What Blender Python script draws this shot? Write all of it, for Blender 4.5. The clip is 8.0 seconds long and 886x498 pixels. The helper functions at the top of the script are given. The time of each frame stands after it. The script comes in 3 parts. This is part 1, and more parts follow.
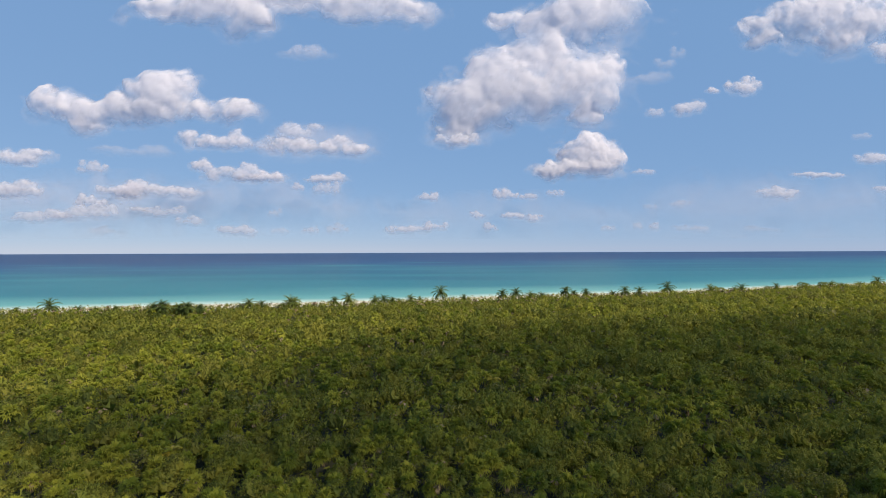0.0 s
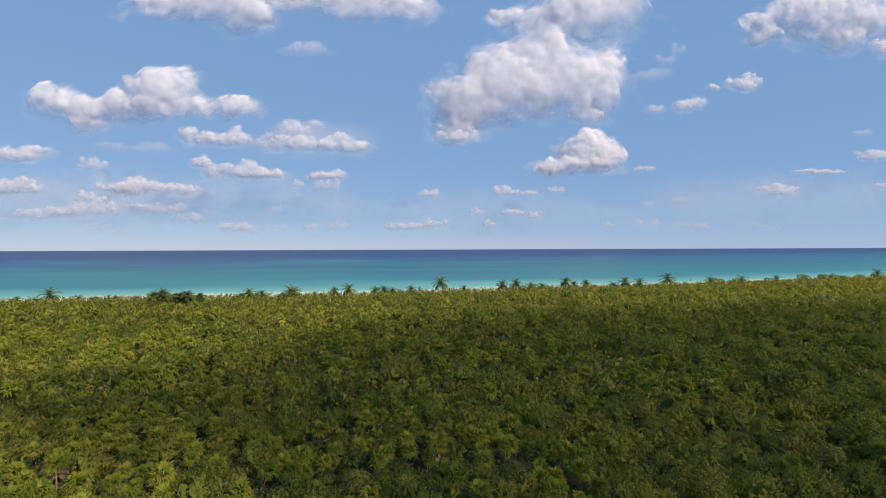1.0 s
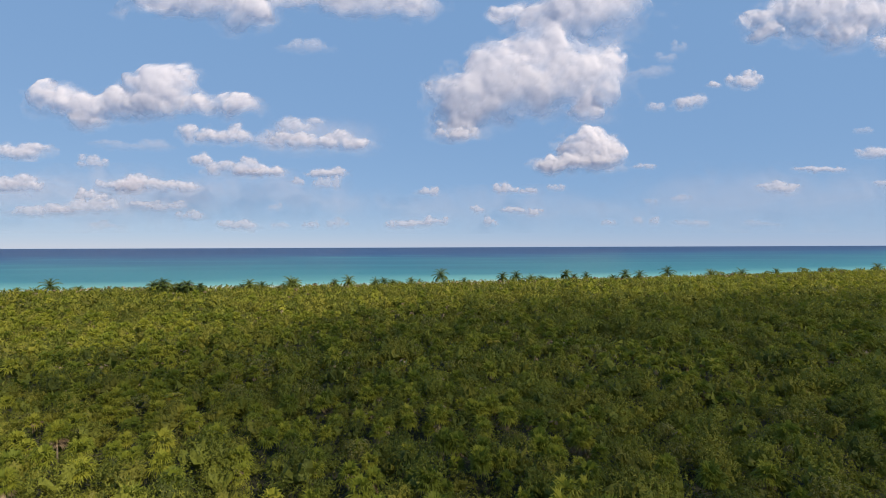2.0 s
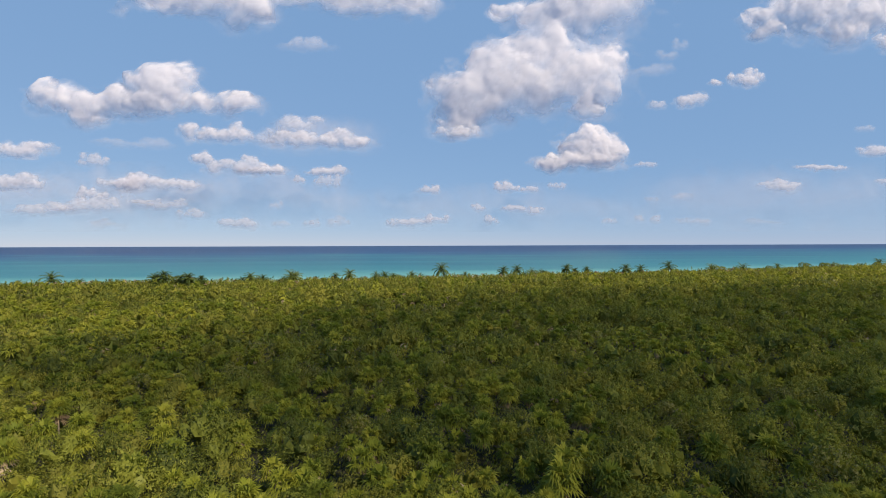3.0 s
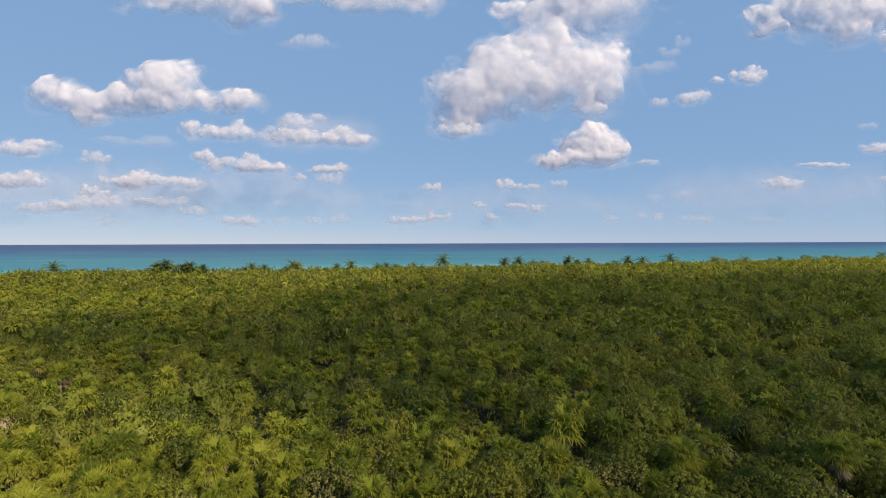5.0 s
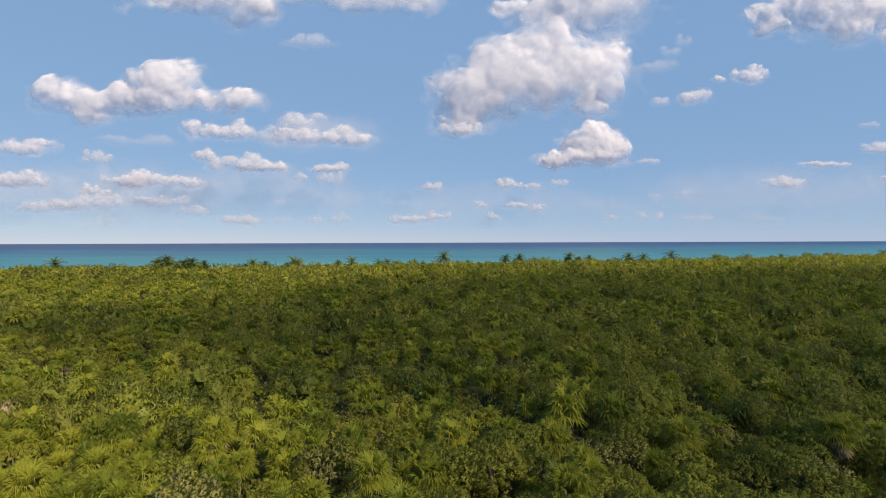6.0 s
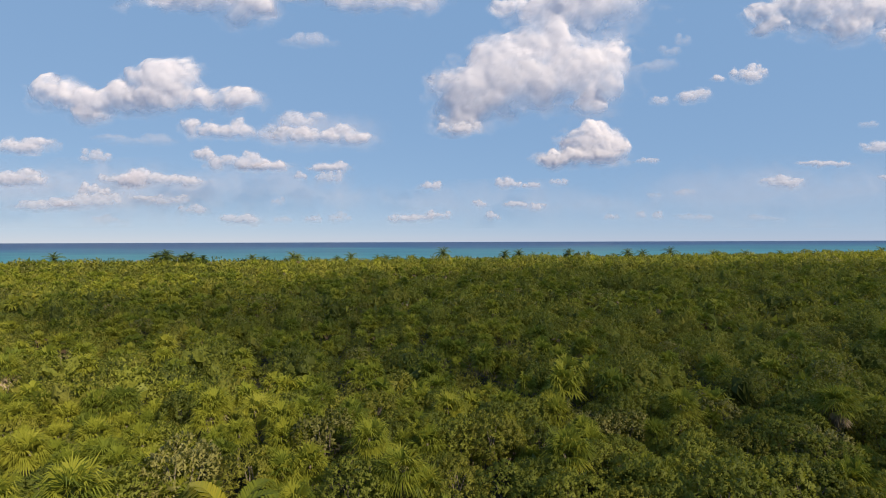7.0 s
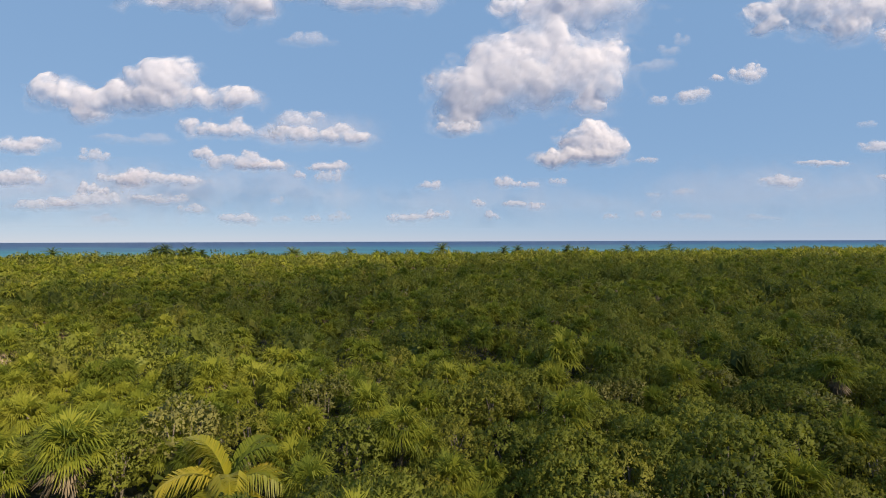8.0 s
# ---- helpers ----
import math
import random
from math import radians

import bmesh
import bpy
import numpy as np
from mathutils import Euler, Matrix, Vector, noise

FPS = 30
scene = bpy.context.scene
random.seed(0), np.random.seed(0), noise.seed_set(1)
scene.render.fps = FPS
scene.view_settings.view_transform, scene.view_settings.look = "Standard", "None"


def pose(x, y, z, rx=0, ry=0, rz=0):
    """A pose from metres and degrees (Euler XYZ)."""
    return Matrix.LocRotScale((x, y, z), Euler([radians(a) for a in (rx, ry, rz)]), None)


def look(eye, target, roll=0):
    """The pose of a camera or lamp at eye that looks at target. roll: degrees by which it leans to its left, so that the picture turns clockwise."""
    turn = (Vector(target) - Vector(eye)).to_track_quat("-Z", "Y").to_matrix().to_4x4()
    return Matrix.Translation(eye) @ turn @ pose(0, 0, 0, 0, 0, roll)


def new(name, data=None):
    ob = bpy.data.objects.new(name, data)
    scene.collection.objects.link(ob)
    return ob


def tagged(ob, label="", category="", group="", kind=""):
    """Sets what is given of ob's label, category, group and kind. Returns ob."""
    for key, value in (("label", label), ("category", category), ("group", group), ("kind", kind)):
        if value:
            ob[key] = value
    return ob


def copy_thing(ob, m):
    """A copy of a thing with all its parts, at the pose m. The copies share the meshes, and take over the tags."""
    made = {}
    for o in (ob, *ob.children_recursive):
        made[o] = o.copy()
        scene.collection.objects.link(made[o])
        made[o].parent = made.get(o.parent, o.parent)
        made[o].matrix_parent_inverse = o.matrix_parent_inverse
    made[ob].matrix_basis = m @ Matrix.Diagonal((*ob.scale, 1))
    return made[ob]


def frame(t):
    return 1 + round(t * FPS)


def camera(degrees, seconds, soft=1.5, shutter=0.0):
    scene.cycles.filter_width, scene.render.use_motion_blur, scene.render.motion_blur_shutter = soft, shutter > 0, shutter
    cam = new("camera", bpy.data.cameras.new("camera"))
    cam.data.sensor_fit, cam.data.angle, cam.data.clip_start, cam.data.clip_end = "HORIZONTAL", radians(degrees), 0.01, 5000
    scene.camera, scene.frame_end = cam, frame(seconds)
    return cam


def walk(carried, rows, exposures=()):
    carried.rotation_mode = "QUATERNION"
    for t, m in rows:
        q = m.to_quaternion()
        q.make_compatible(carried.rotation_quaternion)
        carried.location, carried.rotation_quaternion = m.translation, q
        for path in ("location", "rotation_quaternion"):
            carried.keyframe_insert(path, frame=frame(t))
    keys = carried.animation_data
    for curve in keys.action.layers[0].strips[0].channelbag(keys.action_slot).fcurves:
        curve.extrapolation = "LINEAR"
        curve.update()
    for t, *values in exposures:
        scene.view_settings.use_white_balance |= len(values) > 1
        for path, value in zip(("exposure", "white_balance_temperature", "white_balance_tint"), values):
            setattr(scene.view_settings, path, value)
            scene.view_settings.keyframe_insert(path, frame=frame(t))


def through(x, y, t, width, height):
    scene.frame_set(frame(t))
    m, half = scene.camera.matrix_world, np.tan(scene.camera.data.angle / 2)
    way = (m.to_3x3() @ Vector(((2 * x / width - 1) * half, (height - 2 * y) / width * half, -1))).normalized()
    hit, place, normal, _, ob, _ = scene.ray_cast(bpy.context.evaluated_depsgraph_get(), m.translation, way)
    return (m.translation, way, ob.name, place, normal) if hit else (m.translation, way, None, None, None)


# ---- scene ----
# The camera: a drone that sinks straight down from 28 m to 12 m above the sea, looking out over coastal scrub.
cam = camera(84.0, 8.0, soft=1.0)
ROWS = [  # seconds, height, pitch, lean to the right, yaw
    (0.0, 28.00, 0.11, 0.22, 0.00),
    (0.5, 26.48, -0.07, 0.22, 0.00),
    (1.0, 24.98, -0.22, 0.21, 0.01),
    (1.5, 23.51, -0.34, 0.21, 0.02),
    (3.0, 19.97, -0.61, 0.21, 0.12),
    (3.5, 19.17, -0.68, 0.20, 0.20),
    (4.0, 18.41, -0.76, 0.20, 0.22),
    (4.5, 17.42, -0.80, 0.20, 0.24),
    (6.0, 15.51, -0.91, 0.19, 0.40),
    (6.5, 14.59, -0.94, 0.19, 0.38),
    (7.0, 13.84, -0.97, 0.18, 0.31),
    (7.5, 13.14, -0.99, 0.18, 0.22),
    (8.0, 12.00, -1.01, 0.18, 0.21),
]
walk(cam, [(t, pose(0, 0, z, 90 + pitch, lean, yaw)) for t, z, pitch, lean, yaw in ROWS],
     [(0.0, 0.35, 6850, 11), (4.0, 0.43, 7200, 11), (8.0, 0.46, 7400, 11)])

# ---- light ----
SUN_ELEVATION, SUN_AZIMUTH = 36.0, 132.0  # azimuth clockwise from the view's direction: behind, to the right
TO_SUN = Vector((math.sin(radians(SUN_AZIMUTH)) * math.cos(radians(SUN_ELEVATION)),
                 math.cos(radians(SUN_AZIMUTH)) * math.cos(radians(SUN_ELEVATION)), math.sin(radians(SUN_ELEVATION))))
world = bpy.data.worlds.new("sky")
scene.world = world
world.use_nodes = True
sky = world.node_tree.nodes.new("ShaderNodeTexSky")
sky.sky_type, sky.sun_disc = "NISHITA", False
sky.sun_elevation, sky.sun_rotation = radians(SUN_ELEVATION), radians(SUN_AZIMUTH)
sky.altitude, sky.air_density, sky.dust_density, sky.ozone_density = 3000, 0.9, 0.0, 5.0
backing = world.node_tree.nodes["Background"]
backing.inputs["Strength"].default_value = 0.10
veil = world.node_tree.nodes.new("ShaderNodeMix")  # humid sea air: evens the sky out towards a pale blue
veil.data_type, veil.blend_type = "RGBA", "MULTIPLY"
veil.inputs[0].default_value, veil.inputs[7].default_value = 1.0, (0.33, 0.225, 0.13, 1)
haze = world.node_tree.nodes.new("ShaderNodeMix")
haze.data_type, haze.blend_type = "RGBA", "ADD"
haze.inputs[0].default_value, haze.inputs[7].default_value = 1.0, (1.20, 2.42, 4.62, 1)
world.node_tree.links.new(sky.outputs[0], veil.inputs[6])
world.node_tree.links.new(veil.outputs[2], haze.inputs[6])
world.node_tree.links.new(haze.outputs[2], backing.inputs[0])
sun = new("sun", bpy.data.lights.new("sun", "SUN"))
sun.data.energy, sun.data.angle, sun.data.color = 5.6, radians(0.5), (1.0, 0.90, 0.75)
sun.matrix_world = look(TO_SUN * 100, (0, 0, 0))


# ---- noise and meshes ----
def lattice(ix, iy, seed):
    n = (ix.astype(np.int64) * 374761393 + iy.astype(np.int64) * 668265263 + seed * 974711) & 0x7FFFFFFF
    n = ((n ^ (n >> 13)) * 1274126177) & 0x7FFFFFFF
    return ((n ^ (n >> 16)) & 0xFFFF) / 65535.0


def value_noise(x, y, seed):
    ix, iy = np.floor(x), np.floor(y)
    fx, fy = x - ix, y - iy
    fx, fy = fx * fx * (3 - 2 * fx), fy * fy * (3 - 2 * fy)
    a, b = lattice(ix, iy, seed), lattice(ix + 1, iy, seed)
    c, d = lattice(ix, iy + 1, seed), lattice(ix + 1, iy + 1, seed)
    return (a * (1 - fx) + b * fx) * (1 - fy) + (c * (1 - fx) + d * fx) * fy


def fbm(x, y, seed, octaves=4):
    """Fractal noise about 0, within -1 and 1."""
    x, y = np.asarray(x, float), np.asarray(y, float)
    total, size, scale = 0.0, 1.0, 0.0
    for k in range(octaves):
        total = total + size * (2 * value_noise(x * 2**k + 17.3 * k, y * 2**k - 9.1 * k, seed + k) - 1)
        scale += size
        size *= 0.5
    return total / scale


def smooth(x, a, b):
    t = np.clip((np.asarray(x, float) - a) / (b - a), 0, 1)
    return t * t * (3 - 2 * t)


def mesh_of(name, verts, faces, attributes=(), soft=False, normals=None):
    """A mesh of quads or triangles from arrays, with float attributes on its points."""
    me = bpy.data.meshes.new(name)
    verts, faces = np.asarray(verts, np.float32), np.asarray(faces, np.int32)
    me.vertices.add(len(verts))
    me.vertices.foreach_set("co", verts.ravel())
    me.loops.add(faces.size)
    me.loops.foreach_set("vertex_index", faces.ravel())
    me.polygons.add(len(faces))
    me.polygons.foreach_set("loop_start", np.arange(0, faces.size, faces.shape[1], dtype=np.int32))
    me.polygons.foreach_set("use_smooth", np.full(len(faces), soft))
    for key, values in attributes:
        me.attributes.new(key, "FLOAT", "POINT").data.foreach_set("value", np.asarray(values, np.float32))
    me.update(calc_edges=True)
    if normals is not None:
        me.normals_split_custom_set_from_vertices(np.asarray(normals, np.float32))
    return me


def part(name, me, material, parent=None, label=""):
    ob = new(name, me)
    if not me.materials:
        me.materials.append(material)
    ob.parent = parent
    return tagged(ob, label)


def sheet(xs, ys):
    """The points and quads of a flat grid over the lines xs and ys."""
    gx, gy = np.meshgrid(xs, ys)
    n, m = len(xs), len(ys)
    i = (np.arange(m - 1)[:, None] * n + np.arange(n - 1)[None, :]).ravel()
    return gx.ravel(), gy.ravel(), np.stack([i, i + 1, i + n + 1, i + n], 1)


# ---- materials ----
class Nodes:
    def __init__(self, name):
        self.material = bpy.data.materials.new(name)
        self.material.use_nodes = True
        self.tree = self.material.node_tree
        self.shader = self.tree.nodes["Principled BSDF"]
        self.out = self.tree.nodes["Material Output"]

    def add(self, kind, **values):
        node = self.tree.nodes.new(kind)
        for key, value in values.items():
            setattr(node, key, value)
        return node

    def link(self, a, b):
        self.tree.links.new(a, b)

    def math(self, operation, a, b=0.0):
        node = self.add("ShaderNodeMath", operation=operation)
        for socket, value in zip(node.inputs, (a, b)):
            if isinstance(value, (int, float)):
                socket.default_value = value
            else:
                self.link(value, socket)
        return node.outputs[0]

    def attribute(self, name):
        return self.add("ShaderNodeAttribute", attribute_name=name).outputs["Fac"]

    def noise(self, scale, detail=4.0, rough=0.55, coords="Position"):
        node = self.add("ShaderNodeTexNoise")
        node.inputs["Scale"].default_value, node.inputs["Detail"].default_value, node.inputs["Roughness"].default_value = scale, detail, rough
        if coords == "Position":
            self.link(self.add("ShaderNodeNewGeometry").outputs["Position"], node.inputs["Vector"])
        else:
            self.link(self.add("ShaderNodeTexCoord").outputs["Object"], node.inputs["Vector"])
        return node.outputs["Fac"]

    def ramp(self, fac, stops):
        node = self.add("ShaderNodeValToRGB")
        while len(node.color_ramp.elements) < len(stops):
            node.color_ramp.elements.new(0.5)
        for element, (place, colour) in zip(node.color_ramp.elements, stops):
            element.position, element.color = place, (*colour, 1)
        self.link(fac, node.inputs[0])
        return node.outputs[0]

    def mix(self, fac, a, b):
        node = self.add("ShaderNodeMix", data_type="RGBA")
        for socket, value in ((node.inputs[0], fac), (node.inputs[6], a), (node.inputs[7], b)):
            if isinstance(value, tuple):
                socket.default_value = (*value, 1)
            elif isinstance(value, float):
                socket.default_value = value
            else:
                self.link(value, socket)
        return node.outputs[2]

    def bump(self, height, strength, distance):
        node = self.add("ShaderNodeBump")
        node.inputs["Strength"].default_value, node.inputs["Distance"].default_value = strength, distance
        self.link(height, node.inputs["Height"])
        self.link(node.outputs[0], self.shader.inputs["Normal"])


def foliage(name, colours, through=0.46, rough=0.55, gloss=0.16):
    """Leaves: colour runs with the leaf and the plant it grows on; some light passes through."""
    n = Nodes(name)
    plant = n.math("FRACT", n.math("ADD", n.attribute("plant"), n.add("ShaderNodeObjectInfo").outputs["Random"]))
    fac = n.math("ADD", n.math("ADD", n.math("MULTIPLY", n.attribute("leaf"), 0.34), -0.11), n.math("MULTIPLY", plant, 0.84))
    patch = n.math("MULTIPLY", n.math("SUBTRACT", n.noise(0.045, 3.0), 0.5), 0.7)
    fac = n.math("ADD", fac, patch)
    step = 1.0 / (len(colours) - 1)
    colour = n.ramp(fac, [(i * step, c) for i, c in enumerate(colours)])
    n.link(colour, n.shader.inputs["Base Color"])
    n.shader.inputs["Roughness"].default_value = rough
    n.shader.inputs["Specular IOR Level"].default_value = gloss
    glow = n.add("ShaderNodeBsdfTranslucent")
    n.link(n.mix(0.5, colour, (0.22, 0.23, 0.02)), glow.inputs[0])
    both = n.add("ShaderNodeMixShader")
    both.inputs[0].default_value = through
    n.link(n.shader.outputs[0], both.inputs[1])
    n.link(glow.outputs[0], both.inputs[2])
    n.link(both.outputs[0], n.out.inputs[0])
    return n.material


def bark(name, a, b):
    n = Nodes(name)
    grain = n.noise(9.0, 6.0, 0.7, "Object")
    n.link(n.ramp(grain, [(0.3, a), (0.7, b)]), n.shader.inputs["Base Color"])
    n.shader.inputs["Roughness"].default_value = 0.9
    n.bump(grain, 0.6, 0.02)
    return n.material


def ground_material():
    n = Nodes("sand and leaf litter")
    grain, broad = n.noise(3.0, 8.0, 0.7), n.noise(0.15, 4.0)
    litter = n.ramp(grain, [(0.25, (0.015, 0.016, 0.007)), (0.55, (0.032, 0.032, 0.012)), (0.8, (0.065, 0.055, 0.024))])
    sand = n.ramp(broad, [(0.3, (0.66, 0.58, 0.45)), (0.7, (0.80, 0.74, 0.62))])
    edge = n.math("ADD", n.attribute("sand"), n.math("MULTIPLY", n.math("SUBTRACT", n.noise(0.4, 5.0), 0.5), 0.6))
    dry = n.mix(n.ramp(edge, [(0.42, (0, 0, 0)), (0.6, (1, 1, 1))]), litter, sand)
    n.link(n.mix(n.attribute("wet"), dry, (0.42, 0.36, 0.26)), n.shader.inputs["Base Color"])
    n.shader.inputs["Roughness"].default_value = 0.95
    n.bump(grain, 0.5, 0.05)
    return n.material


def water_material():
    n = Nodes("sea water over sand and reef")
    far = n.attribute("offshore")
    drift = n.add("ShaderNodeTexNoise")
    stretch = n.add("ShaderNodeMapping")
    stretch.inputs["Scale"].default_value = (0.0018, 0.009, 1)
    stretch.inputs["Rotation"].default_value = (0, 0, radians(-14))
    n.link(n.add("ShaderNodeNewGeometry").outputs["Position"], stretch.inputs[0])
    n.link(stretch.outputs[0], drift.inputs["Vector"])
    drift.inputs["Scale"].default_value, drift.inputs["Detail"].default_value = 1.0, 5.0
    wander = n.math("MULTIPLY", n.math("SUBTRACT", drift.outputs["Fac"], 0.5), 0.75)
    depth = n.math("ADD", n.math("MULTIPLY", far, 1 / 1500), n.math("MULTIPLY", wander, n.math("MINIMUM", n.math("MULTIPLY", far, 1 / 500), 1.0)))
    colour = n.ramp(depth, [(0.0, (0.50, 0.62, 0.52)), (0.012, (0.11, 0.32, 0.29)), (0.06, (0.018, 0.15, 0.175)), (0.24, (0.008, 0.094, 0.138)),
                            (0.42, (0.008, 0.068, 0.138)), (0.56, (0.005, 0.040, 0.115)), (1.0, (0.006, 0.030, 0.095))])
    banks = n.add("ShaderNodeTexNoise")
    longer = n.add("ShaderNodeMapping")
    longer.inputs["Scale"].default_value, longer.inputs["Rotation"].default_value = (0.0035, 0.016, 1), (0, 0, radians(-12))
    n.link(n.add("ShaderNodeNewGeometry").outputs["Position"], longer.inputs[0])
    n.link(longer.outputs[0], banks.inputs["Vector"])
    banks.inputs["Scale"].default_value, banks.inputs["Detail"].default_value = 1.0, 4.0
    sandy = n.ramp(banks.outputs["Fac"], [(0.5, (0, 0, 0)), (0.75, (1, 1, 1))])
    weedy = n.ramp(banks.outputs["Fac"], [(0.28, (1, 1, 1)), (0.46, (0, 0, 0))])
    inside = n.ramp(depth, [(0.04, (0, 0, 0)), (0.15, (1, 1, 1)), (0.55, (1, 1, 1)), (0.66, (0, 0, 0))])
    colour = n.mix(n.math("MULTIPLY", n.math("MULTIPLY", sandy, inside), 0.7), colour, (0.035, 0.21, 0.215))
    colour = n.mix(n.math("MULTIPLY", n.math("MULTIPLY", weedy, inside), 0.6), colour, (0.005, 0.075, 0.125))
    n.link(colour, n.shader.inputs["Base Color"])
    n.shader.inputs["Roughness"].default_value = 0.35
    n.shader.inputs["IOR"].default_value = 1.33
    n.shader.inputs["Specular IOR Level"].default_value = 0.13
    n.bump(n.noise(0.35, 5.0, 0.6), 0.6, 0.5)
    return n.material


def cloud_material():
    n = Nodes("cloud vapour")
    wisps, fine = n.noise(0.0045, 5.0, 0.55), n.noise(0.02, 4.0, 0.55)
    stir = n.math("ADD", n.math("MULTIPLY", n.math("SUBTRACT", wisps, 0.5), 0.75), n.math("MULTIPLY", n.math("SUBTRACT", fine, 0.5), 0.09))
    thick = n.math("ADD", n.attribute("vapour_depth"), stir)
    cover = n.add("ShaderNodeMapRange", interpolation_type="SMOOTHSTEP")
    cover.inputs["From Min"].default_value, cover.inputs["From Max"].default_value = -0.34, 0.86
    n.link(thick, cover.inputs[0])
    alpha = n.math("MULTIPLY", cover.outputs[0], n.attribute("opacity"))
    n.shader.inputs["Base Color"].default_value = (0.80, 0.775, 0.80, 1)
    n.shader.inputs["Roughness"].default_value = 1.0
    n.shader.inputs["Specular IOR Level"].default_value = 0.0
    glow = n.add("ShaderNodeBsdfTranslucent")
    glow.inputs[0].default_value = (0.86, 0.85, 0.90, 1)
    body = n.add("ShaderNodeMixShader")
    body.inputs[0].default_value = 0.62
    n.link(n.shader.outputs[0], body.inputs[1])
    n.link(glow.outputs[0], body.inputs[2])
    clear = n.add("ShaderNodeBsdfTransparent")
    both = n.add("ShaderNodeMixShader")
    n.link(alpha, both.inputs[0])
    n.link(clear.outputs[0], both.inputs[1])
    n.link(body.outputs[0], both.inputs[2])
    n.link(both.outputs[0], n.out.inputs[0])
    return n.material


GROUND, WATER, VAPOUR = ground_material(), water_material(), cloud_material()
BARK = bark("grey bark", (0.09, 0.075, 0.055), (0.25, 0.21, 0.16))
PALM_BARK = bark("palm bark", (0.08, 0.065, 0.05), (0.2, 0.165, 0.125))
GREEN = foliage("broad green leaves", [(0.08, 0.1, 0.024), (0.14, 0.164, 0.03), (0.2, 0.218, 0.036), (0.245, 0.256, 0.041)])
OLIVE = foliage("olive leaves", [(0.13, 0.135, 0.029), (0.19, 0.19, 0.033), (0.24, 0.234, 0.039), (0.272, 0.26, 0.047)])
DRY = foliage("dry khaki leaves", [(0.12, 0.12, 0.032), (0.18, 0.172, 0.048), (0.255, 0.235, 0.078)], 0.35, 0.5, 0.2)
FAN = foliage("fan palm leaves", [(0.09, 0.12, 0.02), (0.16, 0.19, 0.025), (0.23, 0.245, 0.032), (0.29, 0.285, 0.042)], 0.46, 0.55, 0.10)
DEAD = foliage("dead palm leaves", [(0.10, 0.07, 0.045), (0.20, 0.15, 0.095), (0.34, 0.275, 0.19)], 0.15, 0.8, 0.1)
COCO = foliage("coconut palm leaves", [(0.065, 0.1, 0.03), (0.11, 0.15, 0.038), (0.17, 0.195, 0.048)], 0.38, 0.5, 0.2)
GOLD = foliage("yellowing coconut palm leaves", [(0.2, 0.21, 0.020), (0.31, 0.27, 0.026), (0.44, 0.34, 0.054)], 0.35, 0.4, 0.4)


# ---- the land and the sea ----
def waterline(x):
    """How far ahead the sea begins."""
    c = np.clip(x, -500, 600)
    return 286 + 0.262 * c + 0.00017 * c * c + (x - c) * 0.35 + 2.5 * np.sin(np.asarray(x) / 31.0)


def land_height(x, y):
    inland = waterline(x) - y
    rise = 0.55 + 2.5 * smooth(-inland, -265, -75) + 0.45 * fbm(x / 28, y / 28, 3, 3) + (0.2 + 0.4 * smooth(inland, 110, 170)) * fbm(x / 9, y / 9, 4, 2)
    beach = np.interp(inland, [-400, -60, -15, 0, 14, 30, 42, 50], [-6, -4, -1.0, -0.02, 0.9, 1.5, 2.3, 2.9])
    low = smooth(inland, 40, 75)
    return np.maximum(rise, 0.3) * low + beach * (1 - low)


def build_ground():
    near_x, near_y = np.arange(-330, 470, 5.0), np.arange(-30, 480, 4.0)
    xs = np.concatenate([[-7000, -4000, -2000, -1000, -600, -420], near_x, [520, 650, 1000, 2000, 4000, 7000]])
    ys = np.concatenate([[-5000, -2500, -1000, -400, -150, -70], near_y, [520, 650, 900, 1400, 2500, 4500, 7000]])
    x, y, faces = sheet(xs, ys)
    inland = waterline(x) - y
    sand = smooth(-inland, -52, -40) * smooth(inland, -80, -50)
    wet = smooth(-inland, -7, -2)
    me = mesh_of("ground", np.stack([x, y, land_height(x, y)], 1), faces, (("sand", sand), ("wet", wet)), True)
    return tagged(part("ground", me, GROUND), "low coastal ground with leaf litter and a white sand beach", "ground", kind="structure")


def build_water():
    xs = np.concatenate([np.linspace(-7000, -800, 20), np.linspace(-700, 900, 90), np.linspace(1000, 7000, 20)])
    ys = np.concatenate([np.linspace(120, 700, 70), np.geomspace(720, 7000, 50)])
    x, y, faces = sheet(xs, ys)
    me = mesh_of("water", np.stack([x, y, 0 * x], 1), faces, (("offshore", np.maximum(y - waterline(x), 0)),), True)
    return tagged(part("water", me, WATER), "calm turquoise sea turning dark blue towards the horizon", "sea", kind="structure")


build_ground()
build_water()


